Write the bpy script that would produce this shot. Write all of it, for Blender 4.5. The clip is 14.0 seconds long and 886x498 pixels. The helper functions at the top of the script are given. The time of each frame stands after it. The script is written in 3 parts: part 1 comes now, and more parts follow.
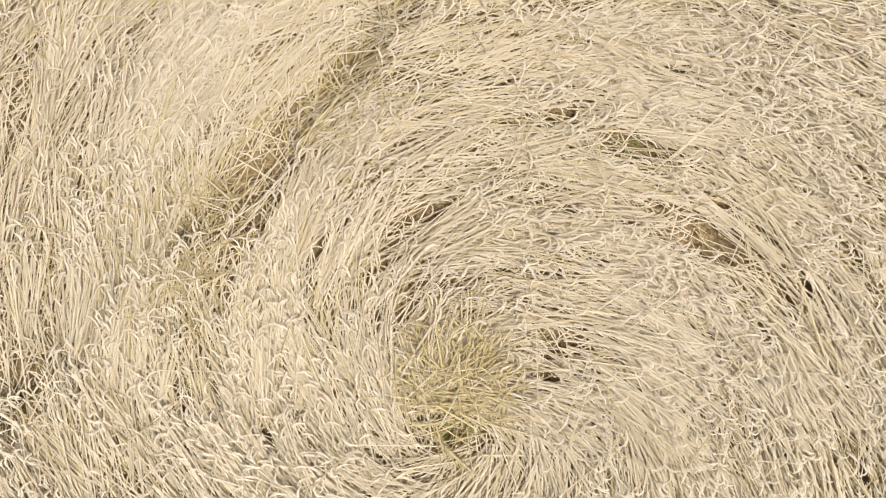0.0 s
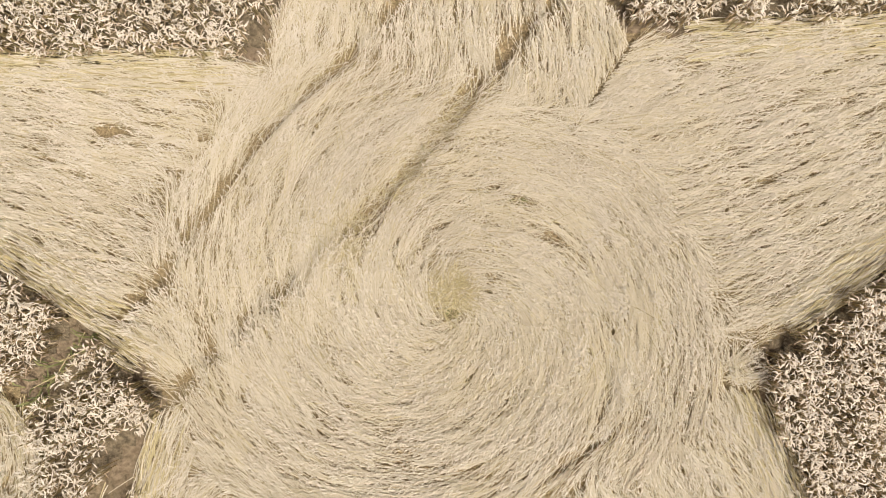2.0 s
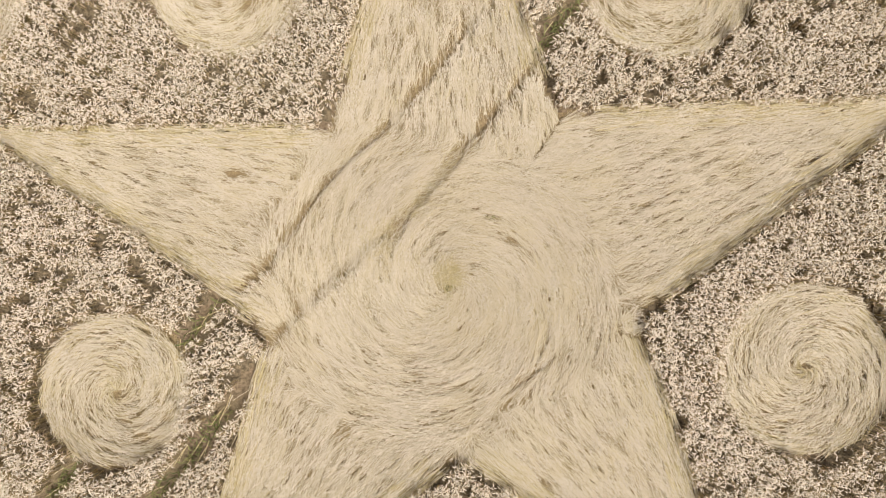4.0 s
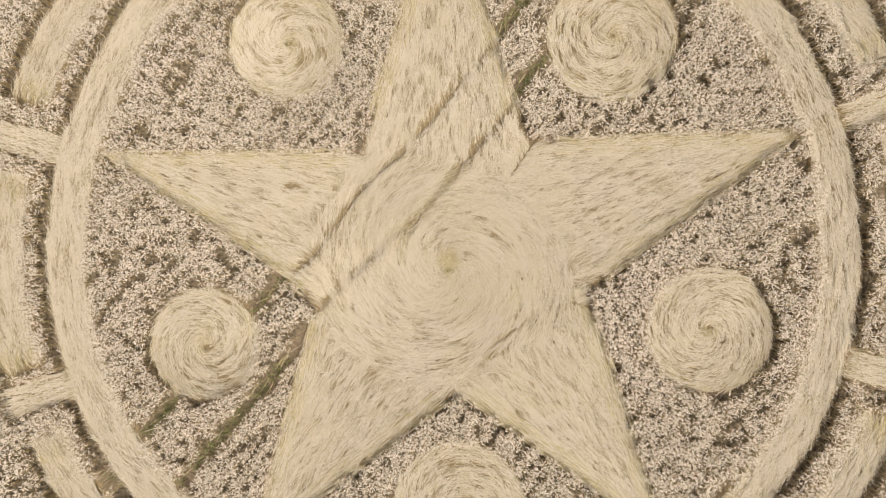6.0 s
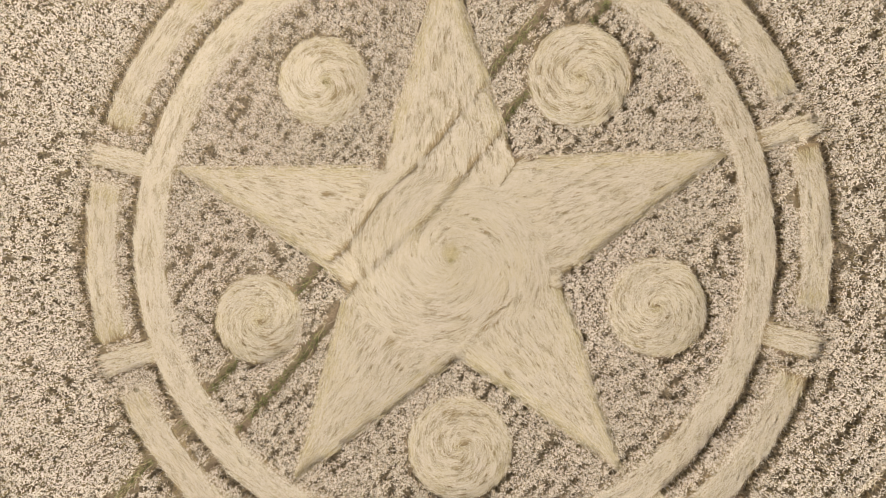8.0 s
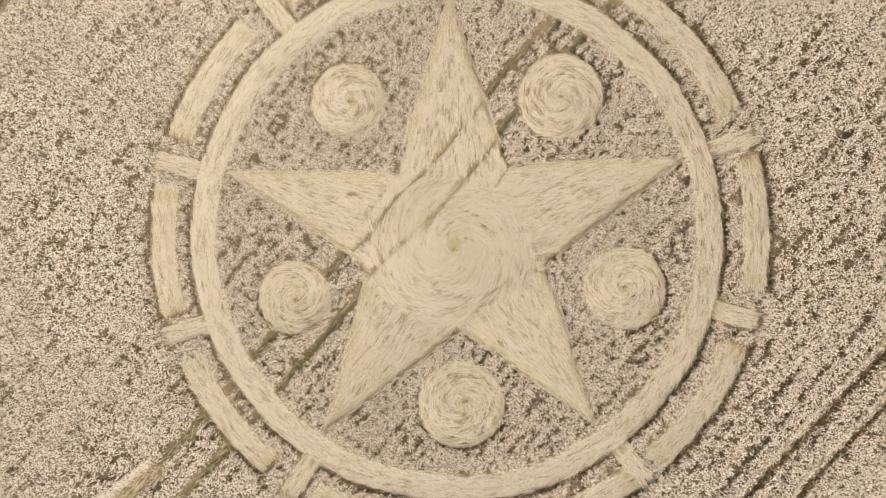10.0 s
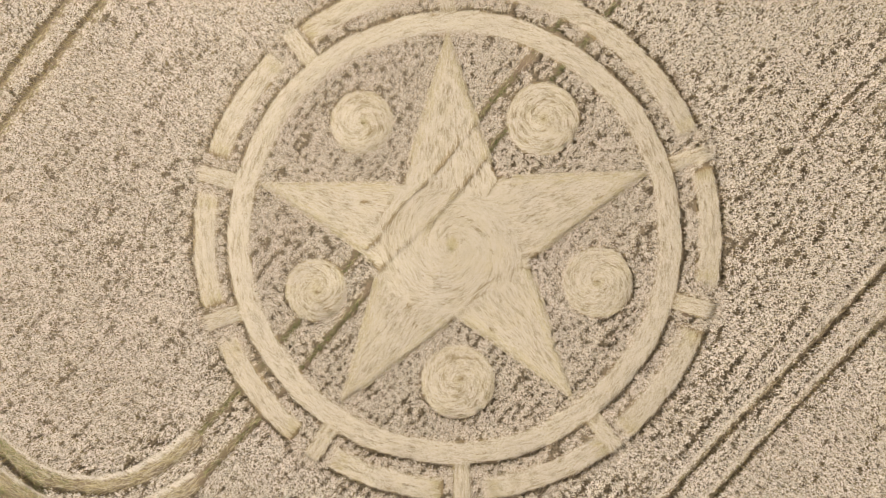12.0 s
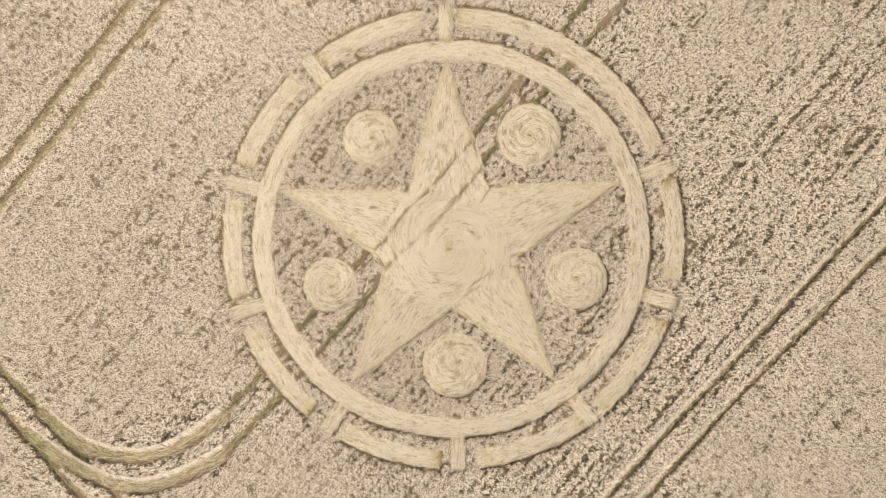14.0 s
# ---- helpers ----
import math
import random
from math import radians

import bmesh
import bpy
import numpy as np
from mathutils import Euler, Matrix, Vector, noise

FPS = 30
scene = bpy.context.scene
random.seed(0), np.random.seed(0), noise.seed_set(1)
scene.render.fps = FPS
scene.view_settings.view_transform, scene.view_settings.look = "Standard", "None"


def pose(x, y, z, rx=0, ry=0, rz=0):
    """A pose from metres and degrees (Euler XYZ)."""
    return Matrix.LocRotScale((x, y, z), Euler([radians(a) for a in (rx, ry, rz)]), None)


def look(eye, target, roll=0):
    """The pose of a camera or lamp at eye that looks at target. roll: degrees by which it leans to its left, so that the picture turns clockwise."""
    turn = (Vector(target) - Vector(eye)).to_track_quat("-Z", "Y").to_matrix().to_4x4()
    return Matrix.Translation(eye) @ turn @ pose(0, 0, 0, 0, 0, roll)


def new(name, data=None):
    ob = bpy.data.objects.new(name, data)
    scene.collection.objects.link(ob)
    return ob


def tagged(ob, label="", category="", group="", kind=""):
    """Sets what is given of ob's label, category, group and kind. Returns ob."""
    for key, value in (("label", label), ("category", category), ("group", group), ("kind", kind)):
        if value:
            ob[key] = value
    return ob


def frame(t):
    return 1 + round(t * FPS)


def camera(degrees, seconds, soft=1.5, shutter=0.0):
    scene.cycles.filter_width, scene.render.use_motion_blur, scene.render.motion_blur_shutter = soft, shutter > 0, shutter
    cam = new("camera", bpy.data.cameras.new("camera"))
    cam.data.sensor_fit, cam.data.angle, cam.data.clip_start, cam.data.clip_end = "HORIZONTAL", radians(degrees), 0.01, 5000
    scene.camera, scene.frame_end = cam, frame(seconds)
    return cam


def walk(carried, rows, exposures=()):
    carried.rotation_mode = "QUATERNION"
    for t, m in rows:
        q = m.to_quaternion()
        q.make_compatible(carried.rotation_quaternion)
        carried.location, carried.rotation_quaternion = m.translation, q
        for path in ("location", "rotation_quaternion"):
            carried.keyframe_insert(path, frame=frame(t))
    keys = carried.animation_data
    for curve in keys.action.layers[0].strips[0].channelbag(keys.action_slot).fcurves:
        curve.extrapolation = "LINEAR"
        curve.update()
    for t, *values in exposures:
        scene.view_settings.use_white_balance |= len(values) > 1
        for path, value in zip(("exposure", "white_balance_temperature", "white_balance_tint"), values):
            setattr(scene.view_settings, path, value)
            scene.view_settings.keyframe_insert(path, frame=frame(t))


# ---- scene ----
cam = camera(68, 14.0, soft=1.15, shutter=0.0)
PATH = [
    (0, pose(-0.044, 1.035, 4.041, 0.560, 0.296, -0.553)),
    (0.5, pose(-0.073, 1.062, 5.528, -0.355, 0.000, -0.294)),
    (1, pose(-0.051, 1.100, 7.034, -0.469, -0.046, -0.243)),
    (1.5, pose(-0.005, 1.056, 8.575, -0.245, 0.391, -0.403)),
    (2, pose(-0.105, 0.977, 9.949, -0.133, 0.121, -0.367)),
    (2.5, pose(-0.168, 0.914, 11.486, 0.329, -0.104, -0.451)),
    (3, pose(-0.207, 0.878, 12.981, 0.501, -0.267, -0.413)),
    (5.5, pose(0.034, 0.833, 20.094, -0.310, 0.552, -0.147)),
    (6, pose(-0.100, 0.822, 21.568, -0.394, 0.189, -0.174)),
    (6.5, pose(-0.163, 0.750, 23.010, -0.153, 0.063, -0.231)),
    (7, pose(-0.148, 0.662, 24.400, 0.027, 0.172, -0.260)),
    (7.5, pose(-0.143, 0.603, 25.854, -0.087, 0.224, -0.229)),
    (8, pose(-0.280, 0.485, 27.302, -0.050, 0.095, -0.194)),
    (10.5, pose(-0.594, -0.092, 34.344, 0.096, -0.074, -0.152)),
    (11, pose(-0.432, -0.092, 35.809, 0.115, 0.131, -0.133)),
    (11.5, pose(-0.292, -0.152, 37.222, 0.208, 0.324, -0.183)),
    (12, pose(-0.383, -0.146, 38.547, 0.195, 0.198, -0.105)),
    (12.5, pose(-0.557, -0.142, 39.880, 0.199, 0.018, -0.046)),
    (13, pose(-0.713, -0.171, 41.255, 0.250, -0.188, -0.016)),
    (13.5, pose(-0.812, -0.201, 42.620, 0.273, -0.401, -0.024)),
    (14, pose(-0.873, -0.235, 44.007, 0.277, -0.575, 0.000)),
]
walk(cam, PATH, exposures=[(0, 0.30), (1.5, 0.27), (3, 0.28), (6.5, 0.26), (12.5, 0.33), (14, 0.41)])

# ---- light: a high, slightly hazy summer sun from the south-east ----
SUN_TO = Vector((0.34, -0.34, 1.05)).normalized()
sky_world = bpy.data.worlds.new("sky")
scene.world = sky_world
sky_world.use_nodes = True
sky_nodes = sky_world.node_tree.nodes
sky_tex = sky_nodes.new("ShaderNodeTexSky")
sky_tex.sky_type, sky_tex.sun_disc = "NISHITA", False
sky_tex.sun_elevation = math.asin(SUN_TO.z)
sky_tex.sun_rotation = math.atan2(SUN_TO.x, SUN_TO.y)
sky_tex.air_density, sky_tex.dust_density, sky_tex.ozone_density = 0.22, 7.0, 0.3
sky_world.node_tree.links.new(sky_tex.outputs[0], sky_nodes["Background"].inputs[0])
sky_nodes["Background"].inputs[1].default_value = 0.15
sun_data = bpy.data.lights.new("sun", "SUN")
sun_data.energy, sun_data.angle, sun_data.color = 2.1, radians(5.0), (0.98, 1.0, 0.99)
sun = new("sun", sun_data)
sun.matrix_world = look(SUN_TO * 80, (0, 0, 0))

# ---- materials ----


def material(name, dark, light, rough=0.7, patch=None, scale=1.5, grain=0.0, translucent=0.0, island=True, bump=0.0):
    """A dry-plant or soil surface: colour varies from piece to piece, in patches and in fine grain."""
    m = bpy.data.materials.new(name)
    m.use_nodes = True
    nt = m.node_tree
    n, ln = nt.nodes, nt.links
    bsdf = n["Principled BSDF"]
    bsdf.inputs["Roughness"].default_value = rough
    bsdf.inputs["Specular IOR Level"].default_value = 0.25
    geo = n.new("ShaderNodeNewGeometry")
    ramp = n.new("ShaderNodeMix")
    ramp.data_type = "RGBA"
    ramp.inputs[6].default_value, ramp.inputs[7].default_value = (*dark, 1), (*light, 1)
    coord = n.new("ShaderNodeTexCoord")
    if island:
        ln.new(geo.outputs["Random Per Island"], ramp.inputs[0])
    else:
        fine = n.new("ShaderNodeTexNoise")
        fine.inputs["Scale"].default_value, fine.inputs["Detail"].default_value = grain, 6
        ln.new(coord.outputs["Object"], fine.inputs["Vector"])
        stretch = n.new("ShaderNodeMapRange")
        stretch.inputs[1].default_value, stretch.inputs[2].default_value = 0.3, 0.7
        ln.new(fine.outputs["Fac"], stretch.inputs[0])
        ln.new(stretch.outputs[0], ramp.inputs[0])
        if bump:
            b = n.new("ShaderNodeBump")
            b.inputs["Strength"].default_value, b.inputs["Distance"].default_value = 1.0, bump
            ln.new(fine.outputs["Fac"], b.inputs["Height"])
            ln.new(b.outputs[0], bsdf.inputs["Normal"])
    out = ramp.outputs[2]
    if patch:
        big = n.new("ShaderNodeTexNoise")
        big.inputs["Scale"].default_value, big.inputs["Detail"].default_value = scale, 3
        ln.new(coord.outputs["Object"], big.inputs["Vector"])
        span = n.new("ShaderNodeMapRange")
        span.inputs[1].default_value, span.inputs[2].default_value = 0.42, 0.68
        span.inputs[4].default_value = 0.7
        ln.new(big.outputs["Fac"], span.inputs[0])
        mix = n.new("ShaderNodeMix")
        mix.data_type = "RGBA"
        mix.inputs[7].default_value = (*patch, 1)
        ln.new(span.outputs[0], mix.inputs[0])
        ln.new(out, mix.inputs[6])
        out = mix.outputs[2]
    ln.new(out, bsdf.inputs["Base Color"])
    if translucent:
        tr = n.new("ShaderNodeBsdfTranslucent")
        ln.new(out, tr.inputs["Color"])
        ms = n.new("ShaderNodeMixShader")
        ms.inputs[0].default_value = translucent
        ln.new(bsdf.outputs[0], ms.inputs[1])
        ln.new(tr.outputs[0], ms.inputs[2])
        ln.new(ms.outputs[0], n["Material Output"].inputs["Surface"])
    return m


SOIL = material("dry_soil", (0.13, 0.092, 0.055), (0.27, 0.20, 0.125), 0.95, (0.19, 0.15, 0.08), 0.8, 14.0, island=False, bump=0.05)
# old straw and soil, darkened in colour for the shade under the top straw
SHADED_MAT = material("shaded_straw_mat", (0.165, 0.117, 0.058), (0.40, 0.30, 0.16), 0.9, (0.30, 0.225, 0.11), 0.9, 30.0, island=False, bump=0.05)
# dark brown with the shade between the standing plants put into the colour
UNDER_SHADE = material("canopy_gap_shade", (0.09, 0.068, 0.039), (0.26, 0.20, 0.12), 0.9, None, 1, 9.0, island=False, bump=0.2)
STRAW = material("straw", (0.44, 0.371, 0.252), (0.68, 0.606, 0.455), 0.7, (0.58, 0.498, 0.335), 0.6, translucent=0.17)
STRAW_EAR = material("straw_ear", (0.535, 0.46, 0.335), (0.665, 0.59, 0.462), 0.75, (0.62, 0.555, 0.43), 0.6, translucent=0.17)
GOLD = material("golden_straw", (0.31, 0.245, 0.11), (0.56, 0.47, 0.255), 0.6, translucent=0.12)
STEM = material("standing_stem", (0.30, 0.225, 0.10), (0.54, 0.42, 0.22), 0.65, (0.38, 0.32, 0.14), 0.8, translucent=0.3)
EAR = material("standing_ear", (0.545, 0.465, 0.335), (0.705, 0.62, 0.485), 0.7, (0.675, 0.58, 0.45), 0.25, translucent=0.15)
LEAF = material("dry_leaf", (0.34, 0.25, 0.15), (0.60, 0.47, 0.32), 0.7, translucent=0.35)
WEED = material("green_weed", (0.088, 0.092, 0.03), (0.26, 0.255, 0.092), 0.6, translucent=0.2)
FAR = material("far_canopy", (0.11, 0.088, 0.06), (0.40, 0.335, 0.245), 0.9, (0.31, 0.26, 0.19), 0.05, 3.5, island=False, bump=0.3)

# ---- plan, in metres; the swirl's heart lies at the origin ----
RNG = np.random.default_rng(7)
LATTICE = np.random.default_rng(3).random((256, 256))


def value_noise(x, y, scale, shift=0.0):
    """Smooth noise from 0 to 1 with features of about that many metres."""
    x, y = np.asarray(x) / scale + 71.3 + shift, np.asarray(y) / scale + 39.7 + shift * 1.7
    i, j = np.floor(x).astype(int), np.floor(y).astype(int)
    u, v = x - i, y - j
    u, v = u * u * (3 - 2 * u), v * v * (3 - 2 * v)
    g = lambda a, b: LATTICE[a % 256, b % 256]
    return (g(i, j) * (1 - u) + g(i + 1, j) * u) * (1 - v) + (g(i, j + 1) * (1 - u) + g(i + 1, j + 1) * u) * v


def smooth(a, b, x):
    k = np.clip((x - a) / (b - a), 0, 1)
    return k * k * (3 - 2 * k)


TIPS = [(-0.2, 12.55), (11.45, 4.45), (6.95, -8.65), (-6.45, -9.0), (-11.15, 3.80)]
STAR = [TIPS[0], (2.60, 4.15), TIPS[1], (4.50, -0.72), TIPS[2], (0.33, -3.95), TIPS[3], (-4.30, -1.35), (-4.95, -0.30), TIPS[4], (-2.85, 3.80)]
HUB = (0.16, 0.66)
HUB_OUT = (0.32, 0.69)
RING = (11.93, 13.30)
ARC = (14.12, 15.45)
DISCS = [(-5.22, 7.40, 1.86), (5.32, 7.58, 2.12), (-7.95, -2.40, 1.80), (8.51, -1.98, 2.05), (0.35, -7.78, 2.15)]
ARC_SPANS = [(98.2, 127.0), (135.5, 161.3), (170.3, 195.8), (204.5, 230.5), (240.5, 266.6), (276.5, 306.0), (310.4, 338.7), (349.2, 375.5), (384.0, 449.5)]
SPOKES = [92.2, 129.5, 166.0, 199.0, 236.3, 271.0, 306.8, 343.5, 378.5]
# wheel tracks: points, half width
TRACKS = {
    "west": [([(-12.0, 27.5), (-20.83, 16.51), (-26.03, 9.74), (-29.0, 5.99), (-45.0, -14.5)], 0.27), ([(-9.8, 27.5), (-18.59, 16.52), (-24.17, 9.56), (-29.73, 2.63), (-43.5, -14.5)], 0.27)],
    "middle": [([(17.8, 26.5), (9.23, 16.63), (7.72, 14.73), (5.07, 11.70), (1.67, 7.73), (-5.47, -0.36), (-9.96, -5.42), (-12.39, -8.23), (-14.81, -10.84)], 0.21),
               ([(20.3, 26.5), (11.69, 16.64), (9.23, 13.79), (6.39, 10.38), (2.43, 6.04), (-4.72, -2.24), (-8.84, -7.11), (-11.08, -9.73), (-14.81, -13.46)], 0.21)],
    "east": [([(42.1, 17.2), (29.36, 3.52), (21.04, -5.36), (15.35, -11.20), (10.24, -16.71), (0.6, -27.1)], 0.19), ([(42.1, 13.4), (29.35, 0.30), (24.46, -4.61), (19.14, -9.89), (13.07, -16.46), (3.1, -27.1)], 0.19)],
    "turn": [([(-14.81, -10.84), (-16.67, -12.33), (-18.53, -13.35), (-20.39, -13.80), (-22.25, -13.65), (-24.11, -13.0), (-25.6, -12.0), (-26.7, -11.0)], 0.50),
             ([(-14.81, -13.46), (-16.67, -14.55), (-18.53, -15.40), (-20.39, -15.72), (-22.25, -15.50), (-24.11, -14.70), (-26.0, -13.55), (-27.8, -12.2)], 0.50)],
    "headland": [([(-45.0, 8.0), (-29.70, -7.83), (-27.84, -9.69), (-26.35, -11.38), (-23.6, -14.4), (-21.6, -16.6), (-12.0, -27.0)], 0.30), ([(-45.0, 5.0), (-29.69, -10.25), (-27.83, -12.30), (-25.97, -14.54), (-24.10, -16.49), (-14.6, -27.0)], 0.30)],
}
ROW = Vector((24.04, 27.47)).normalized()  # the way the seed was drilled


def away_polygon(x, y, pts):
    """Signed distance to a polygon, negative inside."""
    d, inside = np.full(np.shape(x), 1e9), np.zeros(np.shape(x), bool)
    for (ax, ay), (bx, by) in zip(pts, pts[1:] + pts[:1]):
        ex, ey = bx - ax, by - ay
        k = np.clip(((x - ax) * ex + (y - ay) * ey) / (ex * ex + ey * ey), 0, 1)
        d = np.minimum(d, np.hypot(x - ax - k * ex, y - ay - k * ey))
        cross = (ay > y) != (by > y)
        inside ^= cross & (x < ex * (y - ay) / (ey if ey else 1e-9) + ax)
    return np.where(inside, -d, d)


def away_line(x, y, pts):
    d = np.full(np.shape(x), 1e9)
    for (ax, ay), (bx, by) in zip(pts, pts[1:]):
        ex, ey = bx - ax, by - ay
        k = np.clip(((x - ax) * ex + (y - ay) * ey) / (ex * ex + ey * ey), 0, 1)
        d = np.minimum(d, np.hypot(x - ax - k * ex, y - ay - k * ey))
    return d


def wobble(x, y, much=0.16):
    return (value_noise(x, y, 1.1) - 0.5) * much + (value_noise(x, y, 0.35, 9.0) - 0.5) * much * 0.8


def away_star(x, y):
    return away_polygon(x, y, STAR)


def away_disc(x, y, disc):
    return np.hypot(x - disc[0], y - disc[1]) - disc[2]


def away_ring(x, y):
    r = np.hypot(x - HUB[0], y - HUB[1])
    a = np.arctan2(y - HUB[1], x - HUB[0])
    r = r + 0.035 * np.sin(7 * a + 1.0) + 0.025 * np.sin(17 * a)
    return np.maximum(RING[0] - r, r - RING[1])


def away_arc(x, y, span):
    r = np.hypot(x - HUB_OUT[0], y - HUB_OUT[1])
    mid, half = radians(sum(span) / 2), radians((span[1] - span[0]) / 2)
    a = np.abs((np.arctan2(y - HUB_OUT[1], x - HUB_OUT[0]) - mid + np.pi) % (2 * np.pi) - np.pi)
    return np.maximum(np.maximum(ARC[0] - r, r - ARC[1]), (a - half) * r)


def away_spoke(x, y, degrees):
    c, s = math.cos(radians(degrees)), math.sin(radians(degrees))
    u, v = (x - HUB_OUT[0]) * c + (y - HUB_OUT[1]) * s, -(x - HUB_OUT[0]) * s + (y - HUB_OUT[1]) * c
    return np.maximum(np.maximum(13.1 - u, u - 15.5), np.abs(v) - 0.50)


def away_lay(x, y):
    """Signed distance to whatever lies flat."""
    d = np.minimum(away_star(x, y), away_ring(x, y))
    for disc in DISCS:
        d = np.minimum(d, away_disc(x, y, disc))
    for span in ARC_SPANS:
        d = np.minimum(d, away_arc(x, y, span))
    for degrees in SPOKES:
        d = np.minimum(d, away_spoke(x, y, degrees))
    return d


def away_tracks(x, y):
    d = np.full(np.shape(x), 1e9)
    for pair in TRACKS.values():
        for pts, half in pair:
            d = np.minimum(d, away_line(x, y, pts) - half)
    return d


# where the old wheel tracks run on under the flattened star
FURROWS = [[(1.75, 7.60), (-0.65, 4.70), (-1.70, 3.60), (-2.85, 2.55), (-4.40, 0.50), (-5.3, -0.5)],
           [(2.75, 5.90), (2.10, 5.19), (0.37, 3.35), (-1.08, 1.56), (-1.76, 1.08), (-3.54, -0.58), (-4.9, -1.90)]]


def beside_line(x, y, pts):
    """Distance to a line, positive on its south-east side."""
    d, sign = np.full(np.shape(x), 1e9), np.ones(np.shape(x))
    for (ax, ay), (bx, by) in zip(pts, pts[1:]):
        ex, ey = bx - ax, by - ay
        k = np.clip(((x - ax) * ex + (y - ay) * ey) / (ex * ex + ey * ey), 0, 1)
        one = np.hypot(x - ax - k * ex, y - ay - k * ey)
        sign = np.where(one < d, np.where(ex * (y - ay) - ey * (x - ax) > 0, 1.0, -1.0), sign)
        d = np.minimum(d, one)
    return d * sign


# where the straw has parted: centre, half length, half width, turn
HOLLOWS = [(-1.20, 1.45, 0.27, 0.17, 0.85), (0.02, 2.95, 0.30, 0.14, 0.85), (-0.62, 2.02, 0.16, 0.07, 0.85), (1.50, 1.12, 0.17, 0.09, -0.4), (1.02, 1.66, 0.14, 0.06, -0.3), (0.0, -0.02, 0.07, 0.05, 0.0), (0.56, 0.50, 0.11, 0.045, 1.2), (-0.30, 0.72, 0.10, 0.05, 0.9), (-5.1, 2.75, 0.16, 0.10, 0.0), (-0.16, 1.30, 0.14, 0.05, 0.2), (2.15, -1.98, 0.85, 0.026, 0.617),
           (-5.20, 7.35, 0.07, 0.05, 0.0), (-4.75, 6.85, 0.12, 0.04, 1.0), (4.75, 8.00, 0.22, 0.05, 1.2), (5.35, 7.60, 0.07, 0.05, 0.0), (-7.90, -2.50, 0.12, 0.05, 0.5), (-7.45, -3.00, 0.18, 0.04, 0.6),
           (8.50, -1.90, 0.10, 0.05, 0.3), (9.00, -2.30, 0.14, 0.04, 0.7), (0.45, -7.60, 0.12, 0.06, 1.3)]


def work_out_hollows(x, y):
    """1 in the hollows of the lay, falling to 0 outside them."""
    k = np.zeros(np.shape(x))
    for hx, hy, ha, hb, turn in HOLLOWS:
        c, q = math.cos(turn), math.sin(turn)
        u, v = ((x - hx) * c + (y - hy) * q) / ha, ((y - hy) * c - (x - hx) * q) / hb
        k = np.maximum(k, smooth(1.5, 0.7, np.hypot(u, v) + 0.5 * (value_noise(x, y, 0.12) - 0.5)))
    inner = away_star(x, y) < -0.1
    for pts in FURROWS:
        d = np.abs(beside_line(x, y, pts) + 0.03 + 0.10 * (value_noise(x, y, 0.35, 14.0) - 0.5))
        k = np.maximum(k, inner * smooth(0.115, 0.05, d) * smooth(0.30, 0.46, value_noise(x, y, 0.45, 33.0)))
    return k


HOLLOW_STEP, HOLLOW_FROM, HOLLOW_CELLS = 0.04, -17.0, 875
HOLLOW_AT = HOLLOW_FROM + (np.arange(HOLLOW_CELLS) + 0.5) * HOLLOW_STEP
HOLLOW_MAP = work_out_hollows(*np.meshgrid(HOLLOW_AT, HOLLOW_AT, indexing="ij"))


def hollow(x, y):
    i = np.clip(((x - HOLLOW_FROM) / HOLLOW_STEP).astype(int), 0, HOLLOW_CELLS - 1)
    j = np.clip(((y - HOLLOW_FROM) / HOLLOW_STEP).astype(int), 0, HOLLOW_CELLS - 1)
    return HOLLOW_MAP[i, j]


SWIRL_R = 4.3


def swirl_share(x, y):
    """0 in the swirl at the heart, 1 in the arms."""
    turn = np.degrees(np.arctan2(y, x))
    edge = np.interp(turn, [-180, -130, -100, -50, -22, -8, 10, 35, 60, 90, 115, 135, 160, 180], [4.2, 4.0, 3.7, 3.3, 4.1, 4.5, 3.9, 3.5, 3.2, 3.1, 3.9, 4.4, 4.5, 4.2])
    return smooth(-0.15, 0.15, np.hypot(x, y) - edge + (value_noise(x, y, 1.5) - 0.5) * 0.5 + (value_noise(x, y, 0.18, 60.0) - 0.5) * 0.7)


def streak(x, y):
    """Combing of the lay: long narrow streaks, from 0 to 1, that follow the way the straw lies."""
    r, a = np.hypot(x, y) + 1e-6, np.arctan2(y, x)
    heart = value_noise(a / 0.20, (np.log(r) + 0.15 * a) / 0.024, 1.0, 3.0)
    best, arms = np.full(np.shape(x), -2.0), np.zeros(np.shape(x))
    for k, (tx, ty) in enumerate(TIPS):
        c = np.cos(a - math.atan2(ty, tx))
        s_, b_ = np.hypot(tx * 1.25 - x, ty * 1.25 - y), np.arctan2(ty * 1.25 - y, tx * 1.25 - x) - math.atan2(ty, tx)
        one = value_noise(s_ / 0.55, b_ / 0.007, 1.0, 7.0 + k)
        arms, best = np.where(c > best, one, arms), np.maximum(best, c)
    k = swirl_share(x, y)
    out = heart * (1 - k) + arms * k
    ra, aa = np.hypot(x - HUB[0], y - HUB[1]), np.arctan2(y - HUB[1], x - HUB[0])
    bars = value_noise(aa * 13 / 0.7, ra / 0.06, 1.0, 17.0)
    out = np.where(ra > 11.8, bars, out)
    for k, (cx, cy, cr) in enumerate(DISCS):
        rr, ar = np.hypot(x - cx, y - cy) + 1e-6, np.arctan2(y - cy, x - cx)
        one = value_noise(ar / 0.22, (np.log(rr) + 0.12 * ar) / 0.03, 1.0, 23.0 + k)
        out = np.where(rr < cr + 0.2, one, out)
    return out


